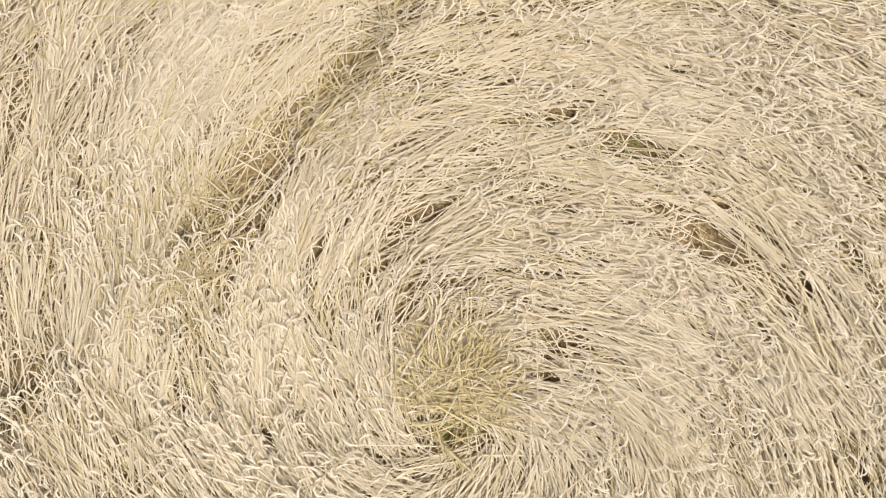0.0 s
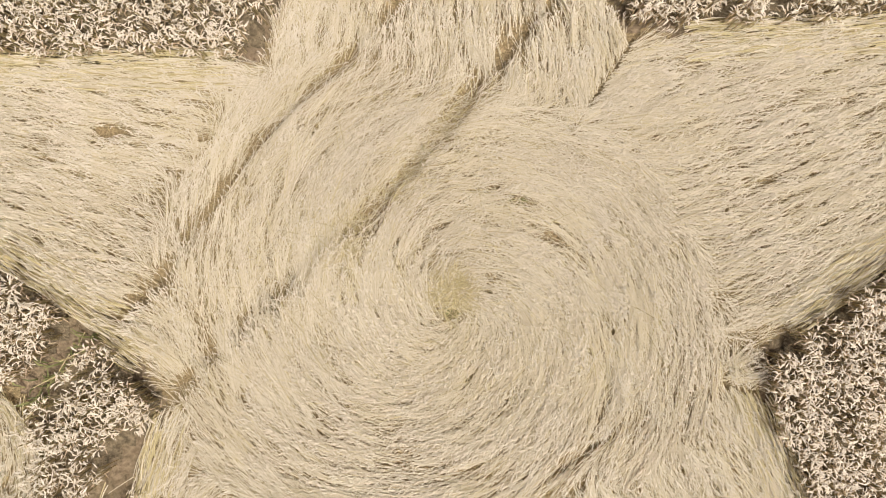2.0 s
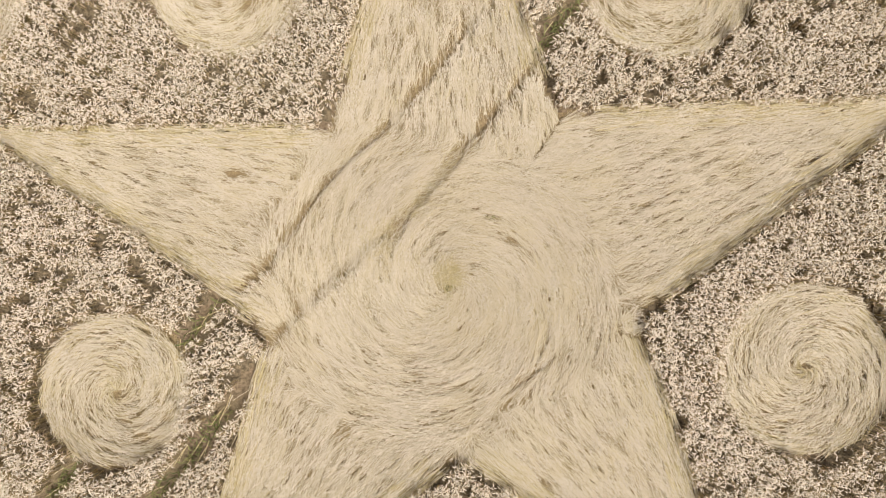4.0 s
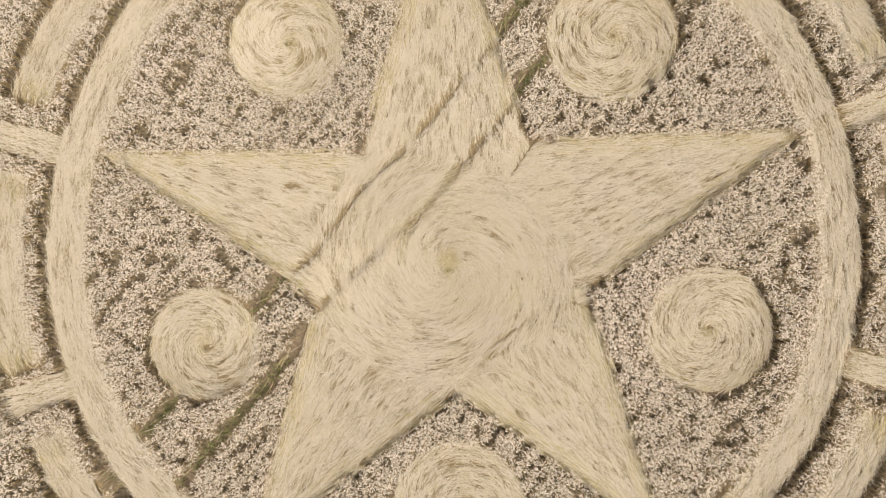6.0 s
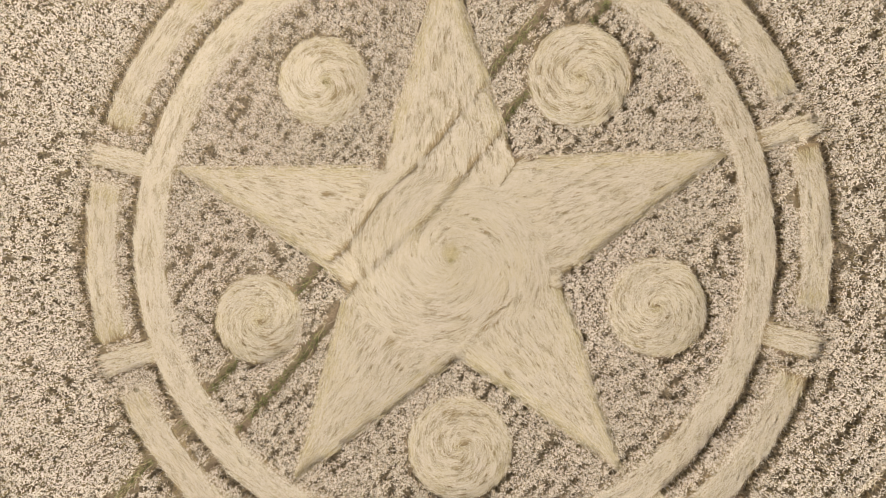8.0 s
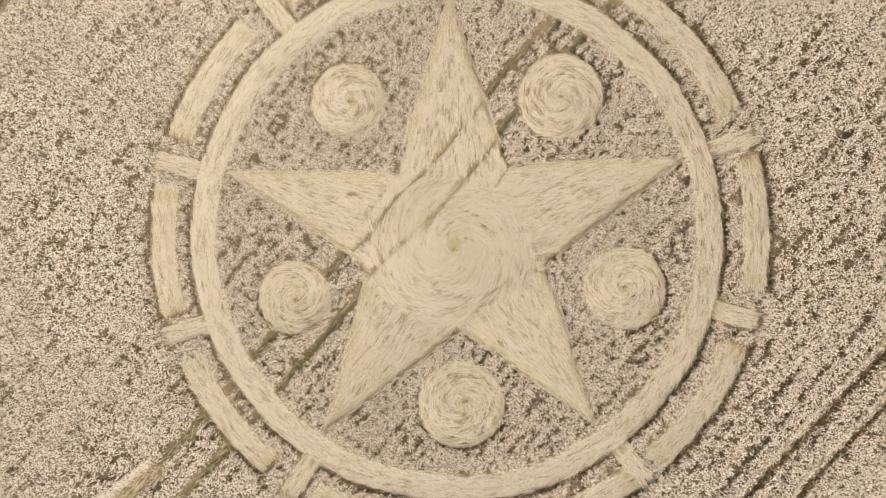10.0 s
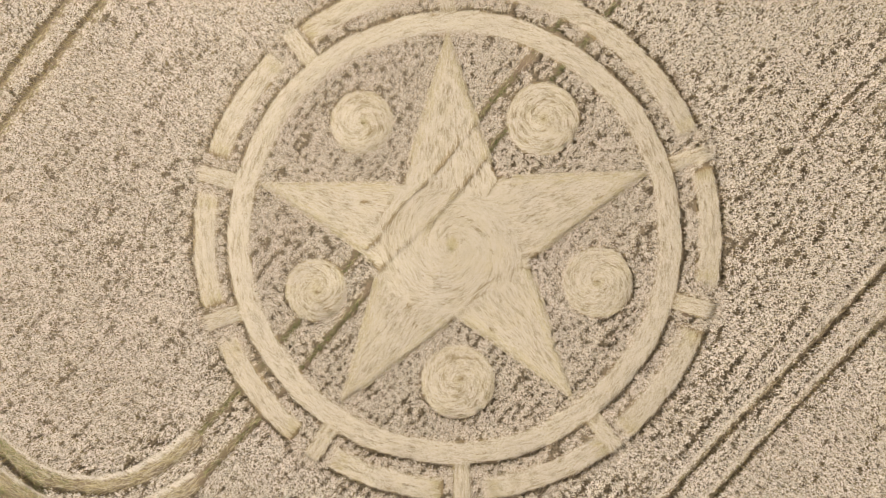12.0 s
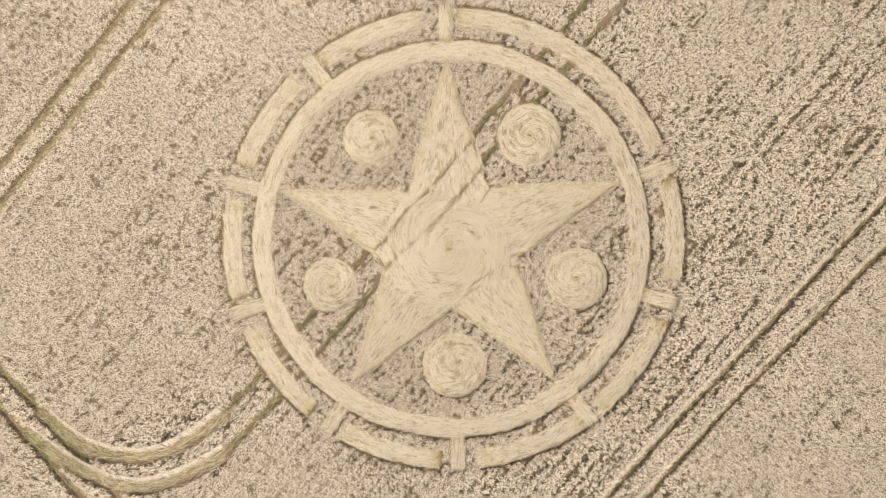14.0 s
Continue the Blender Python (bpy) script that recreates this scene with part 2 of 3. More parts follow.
def lay_height(x, y):
    """Level of the flattened straw: lumpy, finely combed, sinking where wheels once ran and where soil shows."""
    h = 0.10 + 0.06 * value_noise(x, y, 0.8, 4.0) + 0.036 * (streak(x, y) - 0.4)
    inner = smooth(0.1, -0.4, away_star(x, y))
    for pts in FURROWS:
        q = beside_line(x, y, pts) + 0.06 * (value_noise(x, y, 0.4, 15.0) - 0.5)
        h = h + inner * (0.065 * smooth(0.0, 0.07, q) * smooth(1.0, 0.15, q) - 0.06 * smooth(-0.35, -0.05, q) * smooth(0.07, 0.0, q))
    return np.maximum(h - 0.13 * hollow(x, y), 0.012)


def mat_height(x, y):
    return np.maximum(lay_height(x, y) - 0.085, 0.008)


# ---- mesh building ----


def mesh_from(name, verts, quads, mats, slots=None):
    me = bpy.data.meshes.new(name)
    me.vertices.add(len(verts))
    me.vertices.foreach_set("co", np.ascontiguousarray(verts, dtype=np.float32).ravel())
    me.loops.add(len(quads) * 4)
    me.loops.foreach_set("vertex_index", np.ascontiguousarray(quads, dtype=np.int32).ravel())
    me.polygons.add(len(quads))
    me.polygons.foreach_set("loop_start", np.arange(0, len(quads) * 4, 4, dtype=np.int32))
    if slots is not None:
        me.polygons.foreach_set("material_index", np.ascontiguousarray(slots, dtype=np.int32))
    for m in mats:
        me.materials.append(m)
    me.update(calc_edges=True)
    return me


def part(name, me, parent, label="", kind=""):
    ob = new(name, me)
    ob.parent = parent
    return tagged(ob, label, kind=kind)


class Blades:
    """Gathers many narrow blades (stems, ears, leaves) for one mesh."""

    def __init__(self):
        self.verts, self.quads, self.slots, self.count = [], [], [], 0

    def add(self, spine, side, width, slot, ridge=None):
        """spine N,S,3; side N,3 or N,S,3, unit; width N,S (or S); ridge: height of a middle line, which gives the blade a roof-shaped section."""
        n, s = spine.shape[:2]
        off = (side[:, None, :] if side.ndim == 2 else side) * (np.broadcast_to(width, (n, s))[..., None] * 0.5)
        if ridge is None:
            v, per = np.stack([spine - off, spine + off], 2), 2
        else:
            up = np.zeros((n, s, 3))
            up[..., 2] = np.broadcast_to(ridge, (n, s))
            v, per = np.stack([spine - off, spine + up, spine + off], 2), 3
        base = (self.count + np.arange(n) * s * per)[:, None, None]
        k = (np.arange(s - 1) * per)[None, :, None] + np.arange(per - 1)[None, None, :]
        a = base + k
        q = np.stack([a, a + 1, a + 1 + per, a + per], -1).reshape(-1, 4)
        self.verts.append(v.reshape(-1, 3))
        self.quads.append(q)
        self.slots.append(np.full(len(q), slot))
        self.count += n * s * per

    def mesh(self, name, mats):
        return mesh_from(name, np.concatenate(self.verts), np.concatenate(self.quads), mats, np.concatenate(self.slots))


def sheet(name, away, box, step, height, mats, reach=0.0, sink=0.22):
    """A lumpy sheet over the part of the plan where away() is below reach, coming down to the soil at its rim."""
    x0, y0, x1, y1 = box
    gx, gy = np.meshgrid(np.arange(x0, x1 + step, step), np.arange(y0, y1 + step, step), indexing="ij")
    d = away(gx, gy)
    z = np.maximum(height(gx, gy) * smooth(reach + 0.02, reach - sink, d), 0.004)
    ids = np.arange(gx.size).reshape(gx.shape)
    mid = (d[:-1, :-1] + d[1:, 1:] + d[:-1, 1:] + d[1:, :-1]) / 4 < reach
    quads = np.stack([ids[:-1, :-1], ids[1:, :-1], ids[1:, 1:], ids[:-1, 1:]], -1)[mid]
    used, quads = np.unique(quads, return_inverse=True)
    verts = np.stack([gx, gy, z], -1).reshape(-1, 3)[used]
    me = mesh_from(name, verts, quads.reshape(-1, 4), mats)
    me.polygons.foreach_set("use_smooth", np.ones(len(me.polygons), bool))
    return me


def scatter(box, per_m2, keep):
    """Random points in a box, kept where keep(x, y) says (as a chance)."""
    x0, y0, x1, y1 = box
    n = int((x1 - x0) * (y1 - y0) * per_m2)
    x, y = RNG.uniform(x0, x1, n), RNG.uniform(y0, y1, n)
    ok = RNG.random(n) < keep(x, y)
    return x[ok], y[ok]


def lay_straw(blades, x, y, flow, length, width, steps=3, fan=0.16, ears=True, ridge=True, lift=0.05, golden=0.0, ear=0.105, bunch=0.0, over=False, curl=2, eared=None):
    """Straws lying along the flow (an angle at each place), each with a hooked ear at its far end."""
    n = len(x)
    if n == 0:
        return
    L = RNG.uniform(0.7, 1.15, n) * length
    layer = RNG.random(n)
    turn = RNG.normal(0, fan, n)
    m = int(n * bunch) // 14
    if m:  # part of the straw lies in trodden bunches of fourteen
        k = slice(0, m * 14)
        a = np.repeat(flow(x[:m], y[:m]), 14)
        u, v = RNG.normal(0, 0.07, m * 14), RNG.normal(0, 0.032, m * 14)
        x, y = x.copy(), y.copy()
        x[k], y[k] = np.repeat(x[:m], 14) + np.cos(a) * u - np.sin(a) * v, np.repeat(y[:m], 14) + np.sin(a) * u + np.cos(a) * v
        turn[k] = np.repeat(RNG.normal(0, fan * 0.9, m), 14) + RNG.normal(0, 0.07, m * 14)
        layer[k] = np.clip(np.repeat(RNG.random(m), 14) + RNG.normal(0, 0.12, m * 14), 0, 1.2)
    bow = RNG.normal(0, 0.05, n)
    first = flow(x, y)
    pts, px, py = [], x.copy(), y.copy()
    clump = (value_noise(x, y, 0.25, 3.0) - 0.5) * 0.13
    for k in range(steps + 1):
        t = k / steps
        z = lay_height(px, py) - 0.03 * (1 - layer) + 0.012 + lift * layer * (0.35 + (math.sin(math.pi * min(t * 1.1, 1)) if steps > 1 else t * 0.7))
        pts.append(np.stack([px, py, z], -1))
        swing = (flow(px, py) - first + np.pi) % (2 * np.pi) - np.pi
        a = first + swing * 0.45 + turn + clump + bow * (t - 0.3) * 2
        px, py = px + np.cos(a) * L / steps, py + np.sin(a) * L / steps
    spine = np.stack(pts, 1)
    stray = RNG.random(n) < 0.22
    clear = np.ones(n, bool)
    for k in range(0 if over else steps):
        for f in (0.0, 0.2, 0.4, 0.6, 0.8, 1.0):
            mid = spine[:, k] * (1 - f) + spine[:, k + 1] * f
            clear &= ~parted(mid[:, 0], mid[:, 1]) | stray & (layer > 0.6)
    spine, n = spine[clear], int(clear.sum())
    if n == 0:
        return
    way = spine[:, -1] - spine[:, 0]
    way[:, 2] = 0
    way /= np.linalg.norm(way, axis=1, keepdims=True) + 1e-9
    side = np.stack([-way[:, 1], way[:, 0], np.zeros(n)], -1)
    w = width * RNG.uniform(0.7, 1.3, n)[:, None] * np.linspace(1.1, 0.75, steps + 1)[None]
    gold = RNG.random(n) < golden
    for pick, slot in ((~gold, 0), (gold, 2)):
        if pick.any():
            blades.add(spine[pick], side[pick], w[pick], slot, w[pick] * 0.28 if ridge else None)
    if ears:
        if eared is not None:
            some = RNG.random(n) < eared(spine[:, -1, 0], spine[:, -1, 1])
            spine, way, n = spine[some], way[some], int(some.sum())
        hook = RNG.choice([-1.0, 1.0], n) * RNG.uniform(0.25, 1.0, n)
        a0 = np.arctan2(way[:, 1], way[:, 0])
        e, pts, sides = spine[:, -1] + np.array([0, 0, 0.006]), [], []
        size = RNG.uniform(0.75, 1.25, n) * ear
        last = 3 if ridge else curl
        rise = (0.012, 0, 0, 0) if last == 1 else (0.026, 0.006, -0.014, 0)
        for k in range(last + 1):
            pts.append(e.copy())
            a = a0 + hook * (1.1 if last == 1 else 0.35 + 2.1 * k / last)
            back = a0 + hook * (1.1 if last == 1 else 0.35 + 2.1 * (k - 0.5) / last)
            sides.append(np.stack([-np.sin(back), np.cos(back), np.zeros(n)], -1))
            e = e + np.stack([np.cos(a) * size / last, np.sin(a) * size / last, np.full(n, rise[k])], -1)
        es = np.stack(pts, 1)
        ew = (max(width * 1.3, 0.0085 if curl > 2 else 0.0105) * RNG.uniform(0.8, 1.2, n))[:, None] * (np.array([0.7, 1.15, 1.0, 0.3]) if last == 3 else np.array([0.7, 1.2, 0.4]) if last == 2 else np.array([1.1, 0.6]))[None]
        blades.add(es, np.stack(sides, 1), ew, 1, ew * 0.4 if ridge else None)


def standing(blades, x, y, out, tall, ear_len, ear_wide, rich=True):
    """Upright wheat: a stem, a nodding ear and, where rich, a dry leaf."""
    n = len(x)
    h = tall * (0.80 + 0.28 * value_noise(x, y, 0.55, 2.0) + RNG.normal(0, 0.07, n))
    a = out + RNG.normal(0, 0.7, n)
    lean = RNG.uniform(0.01, 0.06, n) if rich else RNG.uniform(0.0, 0.05, n)
    foot = np.stack([x, y, np.zeros(n)], -1)
    d = np.stack([np.cos(a), np.sin(a), np.zeros(n)], -1)
    top = foot + d * lean[:, None]
    top[:, 2] = h
    b = RNG.uniform(0, np.pi, n)
    few = RNG.random(n) < (0.4 if rich else 0.18)  # the stems of one plant stand close together and are drawn as one
    blades.add(np.stack([foot, top], 1)[few], np.stack([np.cos(b), np.sin(b), 0 * b], -1)[few], np.array([0.016, 0.012]) * (1.0 if rich else 2.6), 0)
    size = ear_len * RNG.uniform(0.6, 1.3, n)
    droop = RNG.uniform(-0.6, 1.0, n)
    run = np.array([0, 0.5, 1.0]) if rich else np.array([0, 1.0])
    rise = np.array([0, 0.30, 0.18]) if rich else np.array([0, 0.10])
    es = top[:, None, :] + d[:, None, :] * (run[None] * size[:, None])[..., None]
    es[..., 2] += (rise[None] - run[None] ** 2 * 0.45 * droop[:, None]) * size[:, None]
    if rich:
        bend = RNG.normal(0, 0.30, n) * size
        es[:, 2, 0] -= d[:, 1] * bend
        es[:, 2, 1] += d[:, 0] * bend
    twist = RNG.normal(0, 0.25, n)
    es_side = np.stack([-np.sin(a + twist), np.cos(a + twist), RNG.normal(0, 0.4, n)], -1)
    prof = np.array([0.45, 1.2, 0.3]) if rich else np.array([1.0, 0.55])
    ew = (ear_wide * RNG.uniform(0.7, 1.3, n))[:, None] * prof[None]
    blades.add(es, es_side, ew, 1)
    if rich:
        pick = RNG.random(n) < 0.3
        m = int(pick.sum())
        c = RNG.uniform(0, 2 * np.pi, m)
        g = np.stack([np.cos(c), np.sin(c), 0 * c], -1)
        z0 = h[pick] * RNG.uniform(0.45, 0.85, m)
        ln = RNG.uniform(0.06, 0.15, m)
        s0 = foot[pick] + (top[pick] - foot[pick]) * (z0 / h[pick])[:, None]
        s1 = s0 + g * ln[:, None] + np.array([0, 0, 0.02])
        blades.add(np.stack([s0, s1], 1), np.stack([-np.sin(c), np.cos(c), 0 * c], -1), np.array([0.022, 0.008]), 2)


# ---- the ground ----
def build_ground():
    edges = np.concatenate([-np.geomspace(2000, 60, 14), np.linspace(-48, 48, 97), np.geomspace(60, 2000, 14)])
    gx, gy = np.meshgrid(edges, edges, indexing="ij")
    near = smooth(60, 45, np.hypot(gx, gy))
    z = -0.03 * value_noise(gx, gy, 1.3) * near
    ids = np.arange(gx.size).reshape(gx.shape)
    quads = np.stack([ids[:-1, :-1], ids[1:, :-1], ids[1:, 1:], ids[:-1, 1:]], -1).reshape(-1, 4)
    ob = new("ground", mesh_from("ground", np.stack([gx, gy, z], -1).reshape(-1, 3), quads, [SOIL]))
    tagged(ob, "dry brown field soil under the wheat crop", "ground", kind="structure")
    # the crop past the near field, as one low rolling canopy
    gx, gy = np.meshgrid(np.concatenate([-np.geomspace(2000, 60, 16), np.linspace(-50, 50, 126), np.geomspace(60, 2000, 16)]),
                         np.concatenate([-np.geomspace(2000, 60, 16), np.linspace(-50, 50, 126), np.geomspace(60, 2000, 16)]), indexing="ij")
    z = 0.50 + 0.14 * value_noise(gx, gy, 1.7) + 0.05 * value_noise(gx, gy, 14)
    out = np.maximum(np.abs(gx) - FIELD[2], np.abs(gy) - FIELD[3])
    ids = np.arange(gx.size).reshape(gx.shape)
    mid = out[:-1, :-1] > -0.6
    for o in (out[1:, 1:], out[1:, :-1], out[:-1, 1:]):
        mid &= o > -0.6
    quads = np.stack([ids[:-1, :-1], ids[1:, :-1], ids[1:, 1:], ids[:-1, 1:]], -1)[mid]
    used, quads = np.unique(quads, return_inverse=True)
    me = mesh_from("distant_wheat", np.stack([gx, gy, z], -1).reshape(-1, 3)[used], quads.reshape(-1, 4), [FAR])
    me.polygons.foreach_set("use_smooth", np.ones(len(me.polygons), bool))
    tagged(new("distant_wheat", me), "pale ripe wheat stretching away to the horizon", "wheat field", kind="stuff")


FIELD = (-31.8, -18.0, 31.4, 18.0)
build_ground()


# ---- flattened figures ----
def swirl_flow(cx, cy, out=0.35, hand=-1.0):
    def flow(x, y):
        r = np.hypot(x - cx, y - cy)
        return np.arctan2(y - cy, x - cx) + hand * (np.pi / 2 - out) + 0.25 * (value_noise(x, y, 1.2, 5.0) - 0.5)
    return flow


def star_flow(x, y):
    """Round the heart the straw is swirled clockwise; in the arms it runs out towards the tips."""
    r, a = np.hypot(x, y), np.arctan2(y, x)
    turn = a - np.pi / 2 + 0.13 + 0.25 * np.exp(-((r / 1.8) ** 2)) + 0.45 * np.exp(-((r / 1.3) ** 2)) * np.sin(3 * a)
    best, arm = np.full(np.shape(x), -2.0), np.zeros(np.shape(x))
    for tx, ty in TIPS:
        c = np.cos(a - math.atan2(ty, tx))
        fan = np.arctan2(ty * 1.25 - y, tx * 1.25 - x)
        arm, best = np.where(c > best, fan, arm), np.maximum(best, c)
    k = swirl_share(x, y)
    return np.arctan2(np.sin(turn) * (1 - k) + np.sin(arm) * k, np.cos(turn) * (1 - k) + np.cos(arm) * k)


def straw_gaps(x, y):
    """Where the top straw has parted and the mat below shows."""
    return (0.70 + 0.30 * smooth(0.14, 0.30, streak(x, y))) * (1 - 0.4 * smooth(0.66, 0.82, value_noise(x, y, 0.45, 12.0)))


def locks(x, y, shift=21.0):
    """Broad locks of straw round the heart, from 0 to 1, long along the swirl and uneven across it."""
    r, a = np.hypot(x, y - 0.1) + 0.05, np.arctan2(y - 0.1, x)
    return 0.6 * value_noise(a / 0.42, (np.log(r) + 0.13 * a) / 0.085, 1.0, shift) + 0.4 * value_noise(a / 0.2, (np.log(r) + 0.13 * a) / 0.035, 1.0, shift + 5.0)


STRAWS = [STRAW, STRAW_EAR, GOLD]

# small slits where the straw has parted, laid out once on a fine plan of 25 mm cells
CELL, ORIGIN, CELLS = 0.025, -17.0, 1400
SLITS = np.zeros((CELLS, CELLS), bool)


def open_slits():
    x, y = scatter((-15.5, -15.0, 16.0, 16.5), 5.5, lambda x, y: (away_lay(x, y) < -0.18) * np.where(np.hypot(x, y) < 3.6, 0.9, 1.0))
    a = star_flow(x, y)
    a = np.where(np.hypot(x - HUB[0], y - HUB[1]) > 11.8, np.arctan2(y - HUB[1], x - HUB[0]) - np.pi / 2, a)
    for cx, cy, r in DISCS:
        a = np.where(np.hypot(x - cx, y - cy) < r + 0.1, np.arctan2(y - cy, x - cx) - np.pi / 2 + 0.12, a)
    a = a + RNG.normal(0, 0.2, len(x))
    half, wide = RNG.uniform(0.012, 0.06, len(x)), RNG.uniform(0.003, 0.012, len(x))
    for f in np.linspace(-1, 1, 17):
        for g in np.linspace(-1, 1, 5):
            u, v = half * f, wide * g * math.sqrt(1 - f * f * 0.95)
            i = ((x + np.cos(a) * u - np.sin(a) * v - ORIGIN) / CELL).astype(int)
            j = ((y + np.sin(a) * u + np.cos(a) * v - ORIGIN) / CELL).astype(int)
            SLITS[i, j] = True
    c = ORIGIN + (np.arange(CELLS) + 0.5) * CELL
    gx, gy = np.meshgrid(c, c, indexing="ij")
    SLITS[hollow(gx, gy) > 0.5] = True


def parted(x, y):
    i, j = ((x - ORIGIN) / CELL).astype(int), ((y - ORIGIN) / CELL).astype(int)
    ok = (i >= 0) & (i < CELLS) & (j >= 0) & (j < CELLS)
    return ok & SLITS[np.clip(i, 0, CELLS - 1), np.clip(j, 0, CELLS - 1)]


open_slits()


def build_star():
    star = new("flattened_star", sheet("mat", lambda x, y: away_star(x, y) + wobble(x, y), (-11.6, -9.4, 11.9, 13.0), 0.08, mat_height, [SHADED_MAT]))
    tagged(star, "five-pointed star of flattened pale straw in standing wheat", "crop figure")
    body = lambda x, y: (away_star(x, y) < -0.12)
    # the swirl at the heart
    b = Blades()
    heart = lambda x, y: smooth(3.5, 2.9, np.abs(x)) * smooth(2.7, 2.0, np.abs(y - 1.0))
    x, y = scatter((-4.8, -4.8, 4.8, 5.2), 860, lambda x, y: body(x, y) * (np.hypot(x, y) < SWIRL_R + 0.3) * (swirl_share(x, y) < 0.85) * straw_gaps(x, y) * (1 - 0.85 * heart(x, y)))
    lay_straw(b, x, y, star_flow, 0.44, 0.0068, 1, fan=0.2, ridge=False, lift=0.07, golden=0.06, ear=0.09, bunch=0.55, eared=lambda x, y: 0.15 + 0.75 * smooth(0.38, 0.62, locks(x, y, 31.0)))
    # the heart itself: bare lower stems, then straight stems in crossing bunches with curled ears, then strays
    x, y = scatter((-3.5, -1.7, 3.5, 3.7), 420, heart)
    lay_straw(b, x, y, star_flow, 0.34, 0.0072, 1, fan=0.5, ridge=False, ears=False, lift=0.0, golden=0.22)
    x, y = scatter((-3.5, -1.7, 3.5, 3.7), 800, lambda x, y: heart(x, y) * (0.12 + 0.88 * smooth(0.26, 0.46, locks(x, y))))
    lay_straw(b, x, y, star_flow, 0.50, 0.0066, 1, fan=0.24, ridge=False, lift=0.085, golden=0.08, ear=0.095, bunch=0.75, curl=3, eared=lambda x, y: 0.10 + 0.8 * smooth(0.40, 0.62, locks(x, y, 31.0)))
    x, y = scatter((-3.2, -1.5, 3.2, 3.4), 75, heart)
    lay_straw(b, x, y, star_flow, 0.46, 0.0066, 1, fan=0.8, ridge=False, lift=0.11, golden=0.2, ear=0.10, curl=3, over=True)
    part("centre_swirl", b.mesh("centre_swirl", STRAWS), star, "clockwise swirl of combed straw with hooked ears", "stuff")
    # loose nests: where the wheels ran, and a golden knot right at the heart
    b = Blades()
    for cx, cy, ra, rb, turn, n in ((-1.66, 1.10, 0.52, 0.28, 0.85, 300), (-0.75, 1.95, 0.50, 0.15, 0.85, 150), (-0.15, 2.75, 0.50, 0.15, 0.85, 130)):
        q, k = np.sqrt(RNG.random(n)), RNG.uniform(0, 2 * np.pi, n)
        u, v = np.cos(k) * q * ra, np.sin(k) * q * rb
        lay_straw(b, cx + u * math.cos(turn) - v * math.sin(turn), cy + u * math.sin(turn) + v * math.cos(turn), star_flow, 0.30, 0.0062, 1, fan=1.3, ridge=False, lift=0.13, golden=0.7, ears=False, over=True)
    part("nest", b.mesh("nest", STRAWS), star, "tangle of loose golden stems", "stuff")
    b = Blades()
    a, r = RNG.uniform(0, 2 * np.pi, 800), RNG.uniform(0.0, 0.42, 800)
    lay_straw(b, np.cos(a) * r + 0.02, np.sin(a) * r * 0.8 + 0.28, lambda x, y: 0.9 + 2.2 * value_noise(x, y, 0.22, 8.0), 0.26, 0.0065, 1, fan=1.3, ridge=False, lift=0.13, golden=0.9, ears=False, bunch=0.3, over=True)
    part("centre_knot", b.mesh("centre_knot", STRAWS), star, "small golden knot of tangled straw", "stuff")
    # the arms
    for tx, ty in TIPS:
        b, e = Blades(), Blades()
        ta = math.atan2(ty, tx)
        mine = lambda x, y: (np.cos(np.arctan2(y, x) - ta) > math.cos(radians(37))) & (np.hypot(x, y) > SWIRL_R - 1.1)
        box = (min(tx, 0) - 4.6 * (abs(tx) < 9), min(ty, 0) - 3.5 * (abs(ty) < 9), max(tx, 0) + 4.6 * (abs(tx) < 9), max(ty, 0) + 3.5 * (abs(ty) < 9))
        x, y = scatter(box, 880, lambda x, y: (away_star(x, y) < -0.15) * mine(x, y) * (swirl_share(x, y) > 0.15) * straw_gaps(x, y))
        lay_straw(b, x, y, star_flow, 0.40, 0.0072, 1, fan=0.22, ridge=False, lift=0.075, golden=0.08, ear=0.09, bunch=0.55, eared=lambda x, y: 0.15 + 0.7 * smooth(0.35, 0.65, value_noise(x, y, 0.3, 44.0)))
        part("arm", b.mesh("arm", STRAWS), star, kind="stuff")
        # rim straw, combed along the edge and mostly bare of ears
        x, y = scatter(box, 380, lambda x, y: (np.abs(away_star(x, y) + 0.16) < 0.30) * mine(x, y) * (np.hypot(x - tx, y - ty) < 8.0))
        lay_straw(e, x, y, lambda x, y: np.arctan2(ty - y, tx - x), 0.5, 0.012, 2, fan=0.08, ridge=False, ears=False, lift=0.08, golden=0.5)
        part("rim", e.mesh("rim", STRAWS), star, "golden stems combed along the edge", "stuff")
    return star


